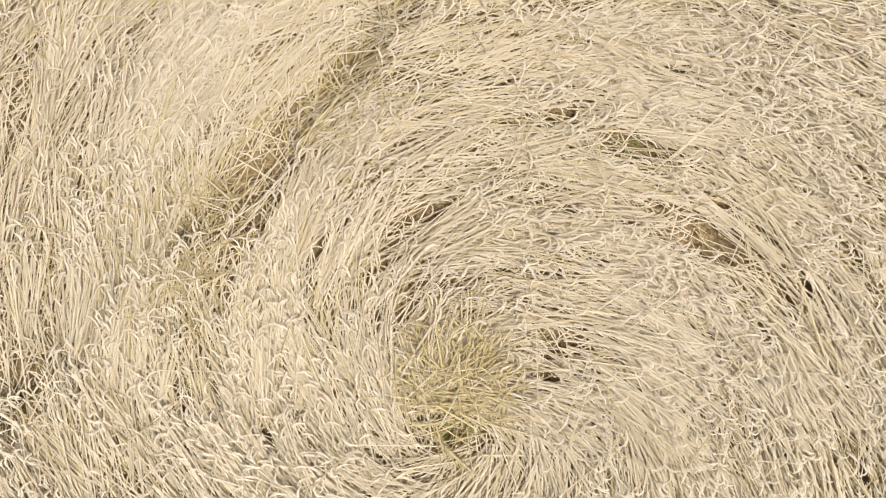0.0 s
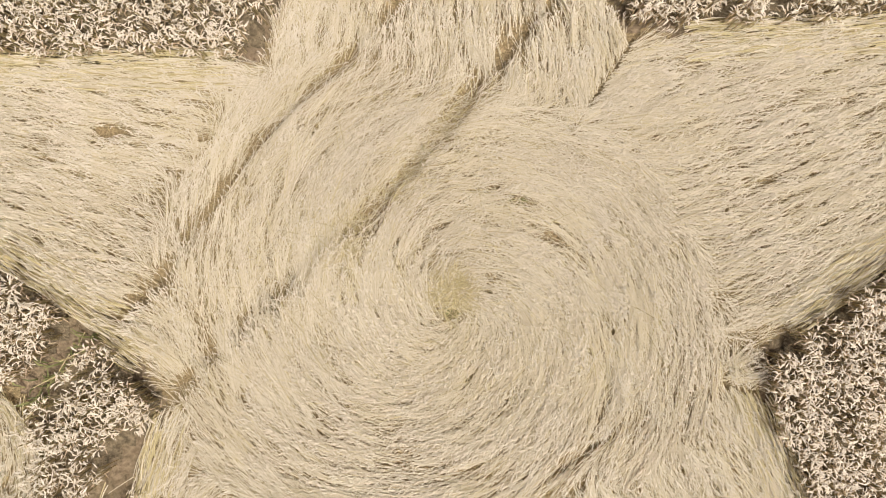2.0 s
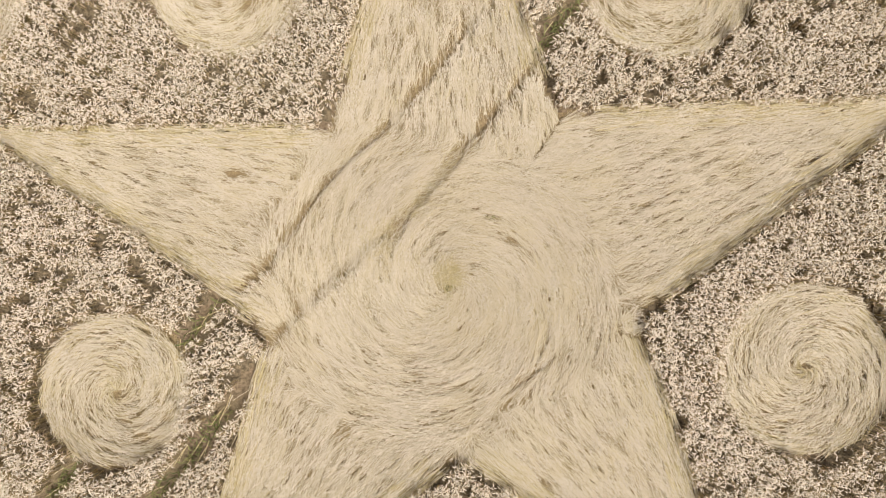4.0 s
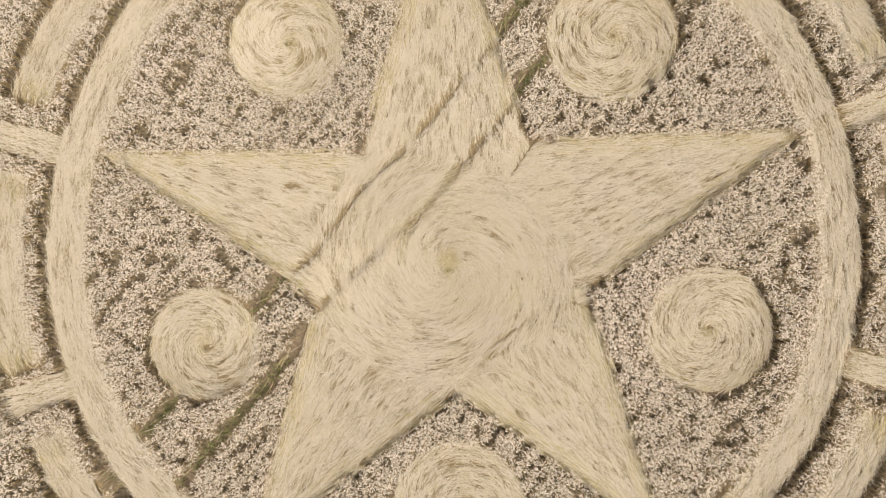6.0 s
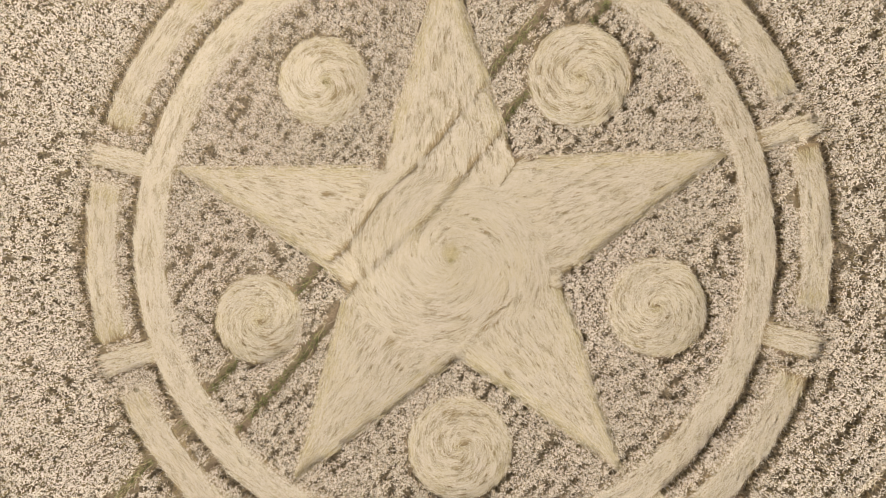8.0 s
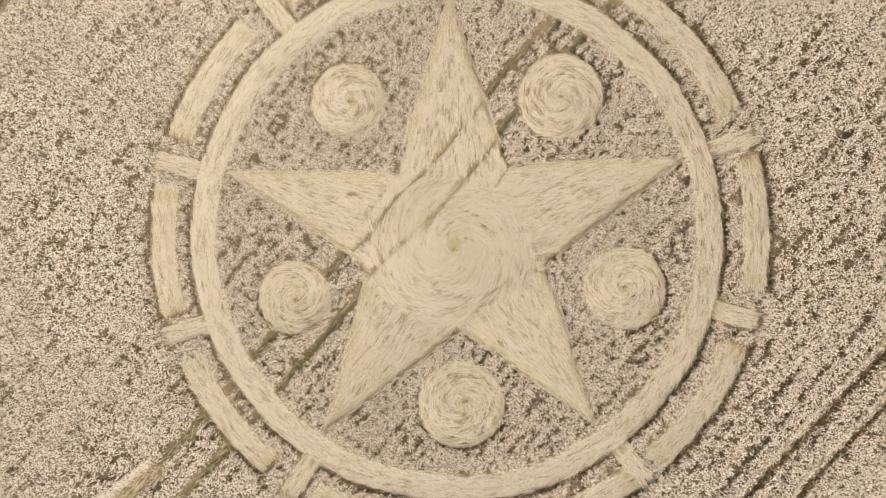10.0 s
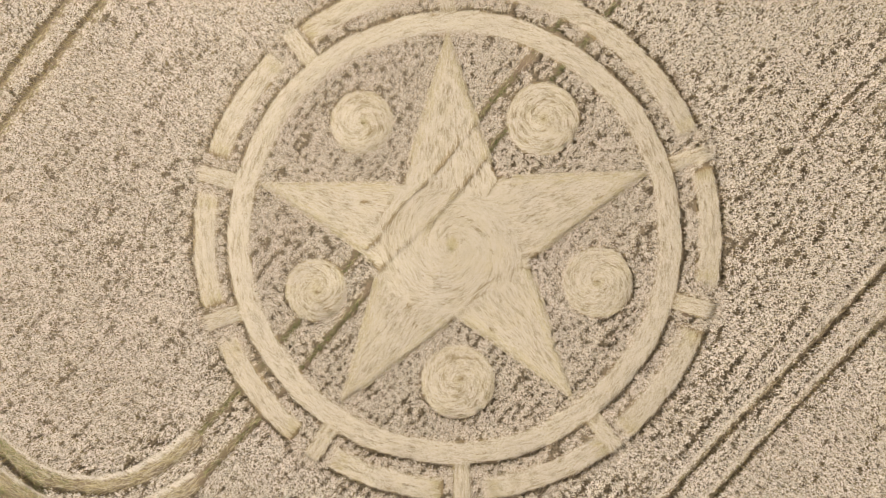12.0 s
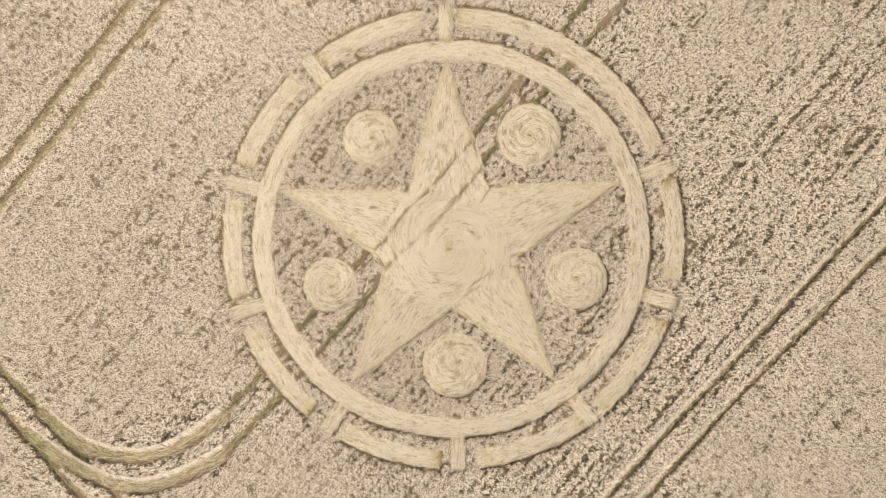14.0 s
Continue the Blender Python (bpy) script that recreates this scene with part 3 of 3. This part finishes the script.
def build_disc(disc, hand):
    cx, cy, r = disc
    ob = new("flattened_disc", sheet("mat", lambda x, y: away_disc(x, y, disc) + wobble(x, y), (cx - r - 0.2, cy - r - 0.2, cx + r + 0.2, cy + r + 0.2), 0.10, mat_height, [SHADED_MAT]))
    tagged(ob, "round swirled disc of flattened pale straw between star arms", "crop figure", "discs between the arms of the star")
    b, e = Blades(), Blades()
    box = (cx - r, cy - r, cx + r, cy + r)
    x, y = scatter(box, 700, lambda x, y: (away_disc(x, y, disc) < -0.08) * straw_gaps(x, y))
    lay_straw(b, x, y, swirl_flow(cx, cy, 0.12, hand), 0.34, 0.009, 1, fan=0.22, ridge=False, lift=0.075, golden=0.12, ear=0.09, bunch=0.55, eared=lambda x, y: 0.15 + 0.7 * smooth(0.35, 0.65, value_noise(x, y, 0.3, 44.0)))
    part("swirl", b.mesh("swirl", STRAWS), ob, kind="stuff")
    x, y = scatter(box, 150, lambda x, y: np.abs(away_disc(x, y, disc) + 0.17) < 0.16)
    lay_straw(e, x, y, swirl_flow(cx, cy, 0.0, hand), 0.46, 0.011, 2, fan=0.10, ridge=False, ears=False, lift=0.10, golden=0.4)
    part("rim", e.mesh("rim", STRAWS), ob, "golden stems curled along the edge", "stuff")
    e = Blades()
    a, q = RNG.uniform(0, 2 * np.pi, 90), RNG.uniform(0.0, 0.25, 90)
    lay_straw(e, cx + np.cos(a) * q, cy + np.sin(a) * q, swirl_flow(cx, cy, 0.6, hand), 0.3, 0.012, 3, fan=0.9, ridge=False, ears=False, lift=0.08, golden=0.6)
    part("centre_knot", e.mesh("centre_knot", STRAWS), ob, "tangled golden straw at the centre", "stuff")


def build_ring():
    away = lambda x, y: away_ring(x, y) + wobble(x, y, 0.10)
    ob = new("flattened_ring", sheet("mat", away, (-13.4, -12.9, 13.7, 14.2), 0.11, mat_height, [SHADED_MAT]))
    tagged(ob, "unbroken ring of flattened pale straw round the star", "crop figure")
    b = Blades()
    x, y = scatter((-13.4, -12.9, 13.7, 14.2), 640, lambda x, y: (away_ring(x, y) < -0.08) * straw_gaps(x, y))
    lay_straw(b, x, y, swirl_flow(*HUB, 0.0, -1.0), 0.42, 0.0085, 1, fan=0.2, ridge=False, lift=0.07, golden=0.1, bunch=0.4, curl=1)
    part("combed_straw", b.mesh("combed_straw", STRAWS), ob, kind="stuff")


def build_arc(span):
    away = lambda x, y: away_arc(x, y, span) + wobble(x, y, 0.10)
    angles = np.radians(np.linspace(*span, 20))
    ex, ey = HUB_OUT[0] + np.outer(np.cos(angles), ARC), HUB_OUT[1] + np.outer(np.sin(angles), ARC)
    box = (ex.min() - 0.2, ey.min() - 0.2, ex.max() + 0.2, ey.max() + 0.2)
    ob = new("flattened_arc", sheet("mat", away, box, 0.12, mat_height, [SHADED_MAT]))
    tagged(ob, "curved bar of flattened pale straw in the outer ring", "crop figure", "bars of the outer ring")
    b = Blades()
    x, y = scatter(box, 600, lambda x, y: (away_arc(x, y, span) < -0.08) * straw_gaps(x, y))
    lay_straw(b, x, y, swirl_flow(*HUB_OUT, 0.0, -1.0), 0.42, 0.0085, 1, fan=0.2, ridge=False, lift=0.07, golden=0.14, bunch=0.4, curl=1)
    part("combed_straw", b.mesh("combed_straw", STRAWS), ob, kind="stuff")
    for end, back in ((span[0], 1), (span[1], -1)):
        e = Blades()
        n = 150
        a = np.radians(end + back * RNG.uniform(0.2, 2.2, n))
        q = RNG.uniform(ARC[0] + 0.12, ARC[1] - 0.12, n)
        lay_straw(e, HUB_OUT[0] + np.cos(a) * q, HUB_OUT[1] + np.sin(a) * q, lambda x, y: np.arctan2(y - HUB_OUT[1], x - HUB_OUT[0]) + back * np.pi / 2, 0.5, 0.013, 3, fan=0.3, ridge=False, ears=False, lift=0.12, golden=0.75)
        part("end_tuft", e.mesh("end_tuft", STRAWS), ob, "golden fan of bare stems at the bar's end", "stuff")


def build_spoke(degrees):
    away = lambda x, y: away_spoke(x, y, degrees) + wobble(x, y, 0.10)
    c, s = math.cos(radians(degrees)), math.sin(radians(degrees))
    mx, my = HUB_OUT[0] + 14.3 * c, HUB_OUT[1] + 14.3 * s
    box = (mx - 1.5, my - 1.5, mx + 1.5, my + 1.5)
    ob = new("flattened_spoke", sheet("mat", away, box, 0.12, lambda x, y: mat_height(x, y) + 0.012, [SHADED_MAT]))
    tagged(ob, "short spoke of flattened straw joining the two rings", "crop figure", "spokes between the rings")
    b = Blades()
    x, y = scatter(box, 380, lambda x, y: (away_spoke(x, y, degrees) < -0.05) * 1.0)
    lay_straw(b, x, y, lambda x, y: np.full(np.shape(x), radians(degrees)), 0.42, 0.011, 1, fan=0.18, ridge=False, lift=0.08, golden=0.2)
    part("combed_straw", b.mesh("combed_straw", STRAWS), ob, kind="stuff")


build_star()
for disc, hand in zip(DISCS, (-1, -1, 1, -1, -1)):
    build_disc(disc, hand)
build_ring()
for span in ARC_SPANS:
    build_arc(span)
for degrees in SPOKES:
    build_spoke(degrees)


# ---- wheel tracks ----
def build_tracks():
    for name, pair in TRACKS.items():
        pale = name == "turn"
        thing = new("tramline", None)
        tagged(thing, "pair of curved wheel tracks of pressed brown straw" if pale else "pair of straight olive-brown wheel tracks through the wheat", "wheel tracks", "wheel tracks across the field")
        for pts, half in pair:
            b = Blades()
            for (ax, ay), (bx, by) in zip(pts, pts[1:]):
                length, a = math.hypot(bx - ax, by - ay), math.atan2(by - ay, bx - ax)
                n = int(length * half * 2 * {"turn": 110, "west": 60, "east": 45, "headland": 40}.get(name, 40 if ax + ay < -17 else 12))
                u, v = RNG.uniform(0, length, n), RNG.uniform(-half, half, n)
                x, y = ax + math.cos(a) * u - math.sin(a) * v, ay + math.sin(a) * u + math.cos(a) * v
                ok = away_lay(x, y) > 0.1
                lay_straw(b, x[ok], y[ok], lambda x, y: np.full(np.shape(x), a), 0.5, 0.013, 3, fan=0.3, ears=False, ridge=False, lift=0.05, golden=0.6 if pale else 0.85)
                if name in ("east", "turn"):  # stems on the sunny bank, lodged down into the slot
                    n = int(length * (150 if name == "east" else 80))
                    u, w = RNG.uniform(0, length, n), RNG.random(n)
                    head, toe = half + 0.05 + (0.32 if name == "east" else 0.16) * w, half * 0.5 - 0.15 * RNG.random(n) + 0.30 * w
                    at = lambda v, z: np.stack([ax + math.cos(a) * u + math.sin(a) * v, ay + math.sin(a) * u - math.cos(a) * v, z], -1)
                    b.add(np.stack([at(toe, 0.10 + 0.25 * w), at(head, 0.50 + 0.14 * w + RNG.normal(0, 0.03, n))], 1), np.tile([math.cos(a), math.sin(a), 0.0], (n, 1)), np.array([0.016, 0.028]), 1)
                # weeds in the open wheel slots
                if not pale or ax < -22.0:
                    green = 130 if name == "headland" else 60 if pale else 120 if name == "middle" else 14
                    n = int(length * half * 2 * green)
                    u, v = RNG.uniform(0, length, n), RNG.normal(0, half * 0.45, n)
                    x, y = ax + math.cos(a) * u - math.sin(a) * v, ay + math.sin(a) * u + math.cos(a) * v
                    ok = (away_lay(x, y) > 0.1) & (value_noise(x, y, 1.6, 21.0) > (0.3 if name == "headland" else np.where(x + y > -9.5, 0.27, np.where(x < -22.0, 0.3, 0.36))))
                    x, y = x[ok], y[ok]
                    c = RNG.uniform(0, 2 * np.pi, len(x))
                    g = np.stack([np.cos(c), np.sin(c), 0 * c], -1)
                    s0 = np.stack([x, y, 0 * x], -1)
                    tall = RNG.uniform(0.06, 0.22, len(x))[:, None]
                    s1 = s0 + g * tall * 0.5 + np.array([0, 0, 1]) * tall
                    s2 = s0 + g * tall * 1.3 + np.array([0, 0, 0.9]) * tall
                    if len(x):
                        b.add(np.stack([s0, s1, s2], 1), np.stack([-np.sin(c), np.cos(c), 0 * c], -1), np.array([0.02, 0.03, 0.006]), 3)
            part("wheel_track", b.mesh("wheel_track", [*STRAWS, WEED]), thing, kind="stuff")


build_tracks()


def build_weeds():
    NW = min(range(5), key=lambda k: DISCS[k][0] - DISCS[k][1])
    for cx, cy, r, n in ((0.0, -0.02, 0.07, 26), (-2.55, 0.10, 0.16, 40), (1.0, 1.72, 0.08, 12), (-0.4, 2.35, 0.08, 12), (DISCS[NW][0], DISCS[NW][1], 0.14, 40)):
        b = Blades()
        c, q = RNG.uniform(0, 2 * np.pi, n), RNG.uniform(0, r, n)
        g = np.stack([np.cos(c), np.sin(c), 0 * c], -1)
        s0 = np.array([cx, cy, 0.02]) + g * q[:, None]
        long = RNG.uniform(0.06, 0.15, n)[:, None]
        s1, s2 = s0 + g * long * 0.5 + np.array([0, 0, 0.12]), s0 + g * long + np.array([0, 0, 0.10])
        b.add(np.stack([s0, s1, s2], 1), np.stack([-np.sin(c), np.cos(c), 0 * c], -1), np.array([0.006, 0.011, 0.002]), 0)
        tagged(new("weed", b.mesh("weed", [WEED])), "small tuft of green weed growing through the straw", "weed", "weeds in the flattened straw")


build_weeds()


# ---- standing wheat ----
# seams where the drill left a bare line beside the eastern wheel tracks: offset across the rows, strength
SEAMS = [(-17.75, 1.0), (-17.2, 0.45), (-16.7, 0.6), (-15.9, 0.85), (-15.3, 0.4), (-14.8, 0.55), (-13.9, 0.7), (-13.2, 0.4), (-12.5, 0.5), (-11.6, 0.35), (-10.7, 0.45)]


def thick(x, y):
    """How densely the crop stands: close clumps parted by small bare spots, which line up along the drill rows."""
    v = -x * ROW.y + y * ROW.x
    u = x * ROW.x + y * ROW.y
    drift = 0.16 * (value_noise(u / 6.0, v, 0.9, 14.0) - 0.5)
    rows = np.sin((v + drift) * 2 * np.pi / 0.5) * (0.4 + 0.6 * value_noise(u, v, 3.0, 6.0))
    spots = np.where(in_round(x, y), value_noise(u / 1.4, v, 0.155, 1.0), value_noise(u / 2.2, v, 0.10, 1.0))
    k = 0.45 * spots + 0.19 * value_noise(x, y, 0.24, 2.0) + 0.36 * value_noise(u / 12.0, v, 0.19, 30.0) + 0.07 * rows
    bar = 0.36 + 0.05 * (value_noise(x, y, 4.5, 72.0) - 0.5) + 0.05 * in_round(x, y) - 0.055 * smooth(-20.8, -23.0, v) - 0.01 * smooth(14.0, 18.0, v)
    for at, much in SEAMS:
        line = smooth(0.21, 0.08, np.abs(v - at + 0.08 * (value_noise(u, v, 1.6, 9.0) - 0.5)))
        bar = bar + 0.33 * much * line * smooth(0.2, 0.5, value_noise(u / 5.0, v, 0.8, at)) * ~in_round(x, y)
    close = smooth(0.6, 0.15, np.abs(v + 18.25)) + smooth(0.5, 0.1, np.abs(v + 20.25))
    return smooth(bar - 0.02, bar + 0.02, k + 0.12 * close * ~in_round(x, y))


def plants(box, across, along, keep, ears, spread):
    """Wheat plants in drill rows: the places of their ears, and the way each ear leans out of its plant."""
    x0, y0, x1, y1 = box
    reach = math.hypot(x1 - x0, y1 - y0) / 2
    v, u = np.meshgrid(np.arange(-reach, reach, across), np.arange(-reach, reach, along), indexing="ij")
    v, u = v.ravel() + RNG.normal(0, across * 0.22, v.size), u.ravel() + RNG.uniform(-0.5, 0.5, v.size) * along * 1.2
    x, y = (x0 + x1) / 2 + u * ROW.x - v * ROW.y, (y0 + y1) / 2 + u * ROW.y + v * ROW.x
    ok = (x > x0) & (x < x1) & (y > y0) & (y < y1)
    x, y = x[ok], y[ok]
    ok = RNG.random(len(x)) < keep(x, y)
    count = RNG.integers(ears - 2, ears + 3, int(ok.sum()))
    x, y = np.repeat(x[ok], count), np.repeat(y[ok], count)
    a = RNG.uniform(0, 2 * np.pi, len(x))
    q = np.abs(RNG.normal(0, spread, len(x)))
    return x + np.cos(a) * q, y + np.sin(a) * q, a


def open_ground(x, y):
    return np.minimum(away_lay(x, y) + wobble(x, y, 0.14), away_tracks(x, y) + wobble(x, y, 0.10))


def in_round(x, y):
    return np.hypot(x - HUB_OUT[0], y - HUB_OUT[1]) < 15.9


def build_standing():
    stands = lambda x, y: (open_ground(x, y) > 0.03) * (0.03 + 0.97 * thick(x, y))
    x, y, lean = plants((-15.7, -15.3, 16.3, 16.7), 0.125, 0.115, lambda x, y: in_round(x, y) * stands(x, y), 9, 0.032)
    strip = np.hypot(x - HUB[0], y - HUB[1]) > (RING[0] + RING[1]) / 2
    turn = np.arctan2(y, x)
    ways = sorted(math.atan2(ty, tx) for tx, ty in TIPS)
    for k, a in enumerate(ways):
        gap = (ways[(k + 1) % 5] - a) % (2 * np.pi)
        pick = ~strip & ((turn - a) % (2 * np.pi) < gap)
        b = Blades()
        standing(b, x[pick], y[pick], lean[pick], 0.64, 0.09, 0.0175)
        tagged(new("standing_wheat", b.mesh("standing_wheat", [STEM, EAR, LEAF])), "ripe standing wheat with pale pinkish nodding ears", "wheat", "stands of wheat between the arms", "stuff")
    b = Blades()
    standing(b, x[strip], y[strip], lean[strip], 0.64, 0.09, 0.0175)
    tagged(new("wheat_strip", b.mesh("wheat_strip", [STEM, EAR, LEAF])), "narrow standing strip of ripe wheat between the two rings", "wheat", kind="stuff")
    b = Blades()
    x, y, lean = plants(FIELD, 0.125, 0.15, lambda x, y: ~in_round(x, y) * stands(x, y), 7, 0.05)
    standing(b, x, y, lean, 0.64, 0.095, 0.033, rich=False)
    tagged(new("wheat_field", b.mesh("wheat_field", [STEM, EAR])), "ripe pale wheat field with faint drill rows", "wheat", kind="stuff")
    # added low sheet whose dark colour stands in for shade in the wheat's gaps
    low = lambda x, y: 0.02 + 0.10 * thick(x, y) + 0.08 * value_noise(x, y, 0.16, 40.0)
    me = sheet("canopy_gap_shade", lambda x, y: -open_ground(x, y), FIELD, 0.2, low, [UNDER_SHADE], reach=-0.12, sink=0.15)
    tagged(new("canopy_gap_shade", me), "dark brown sheet standing in for shade among the lower wheat stems", "wheat", kind="stuff")


build_standing()
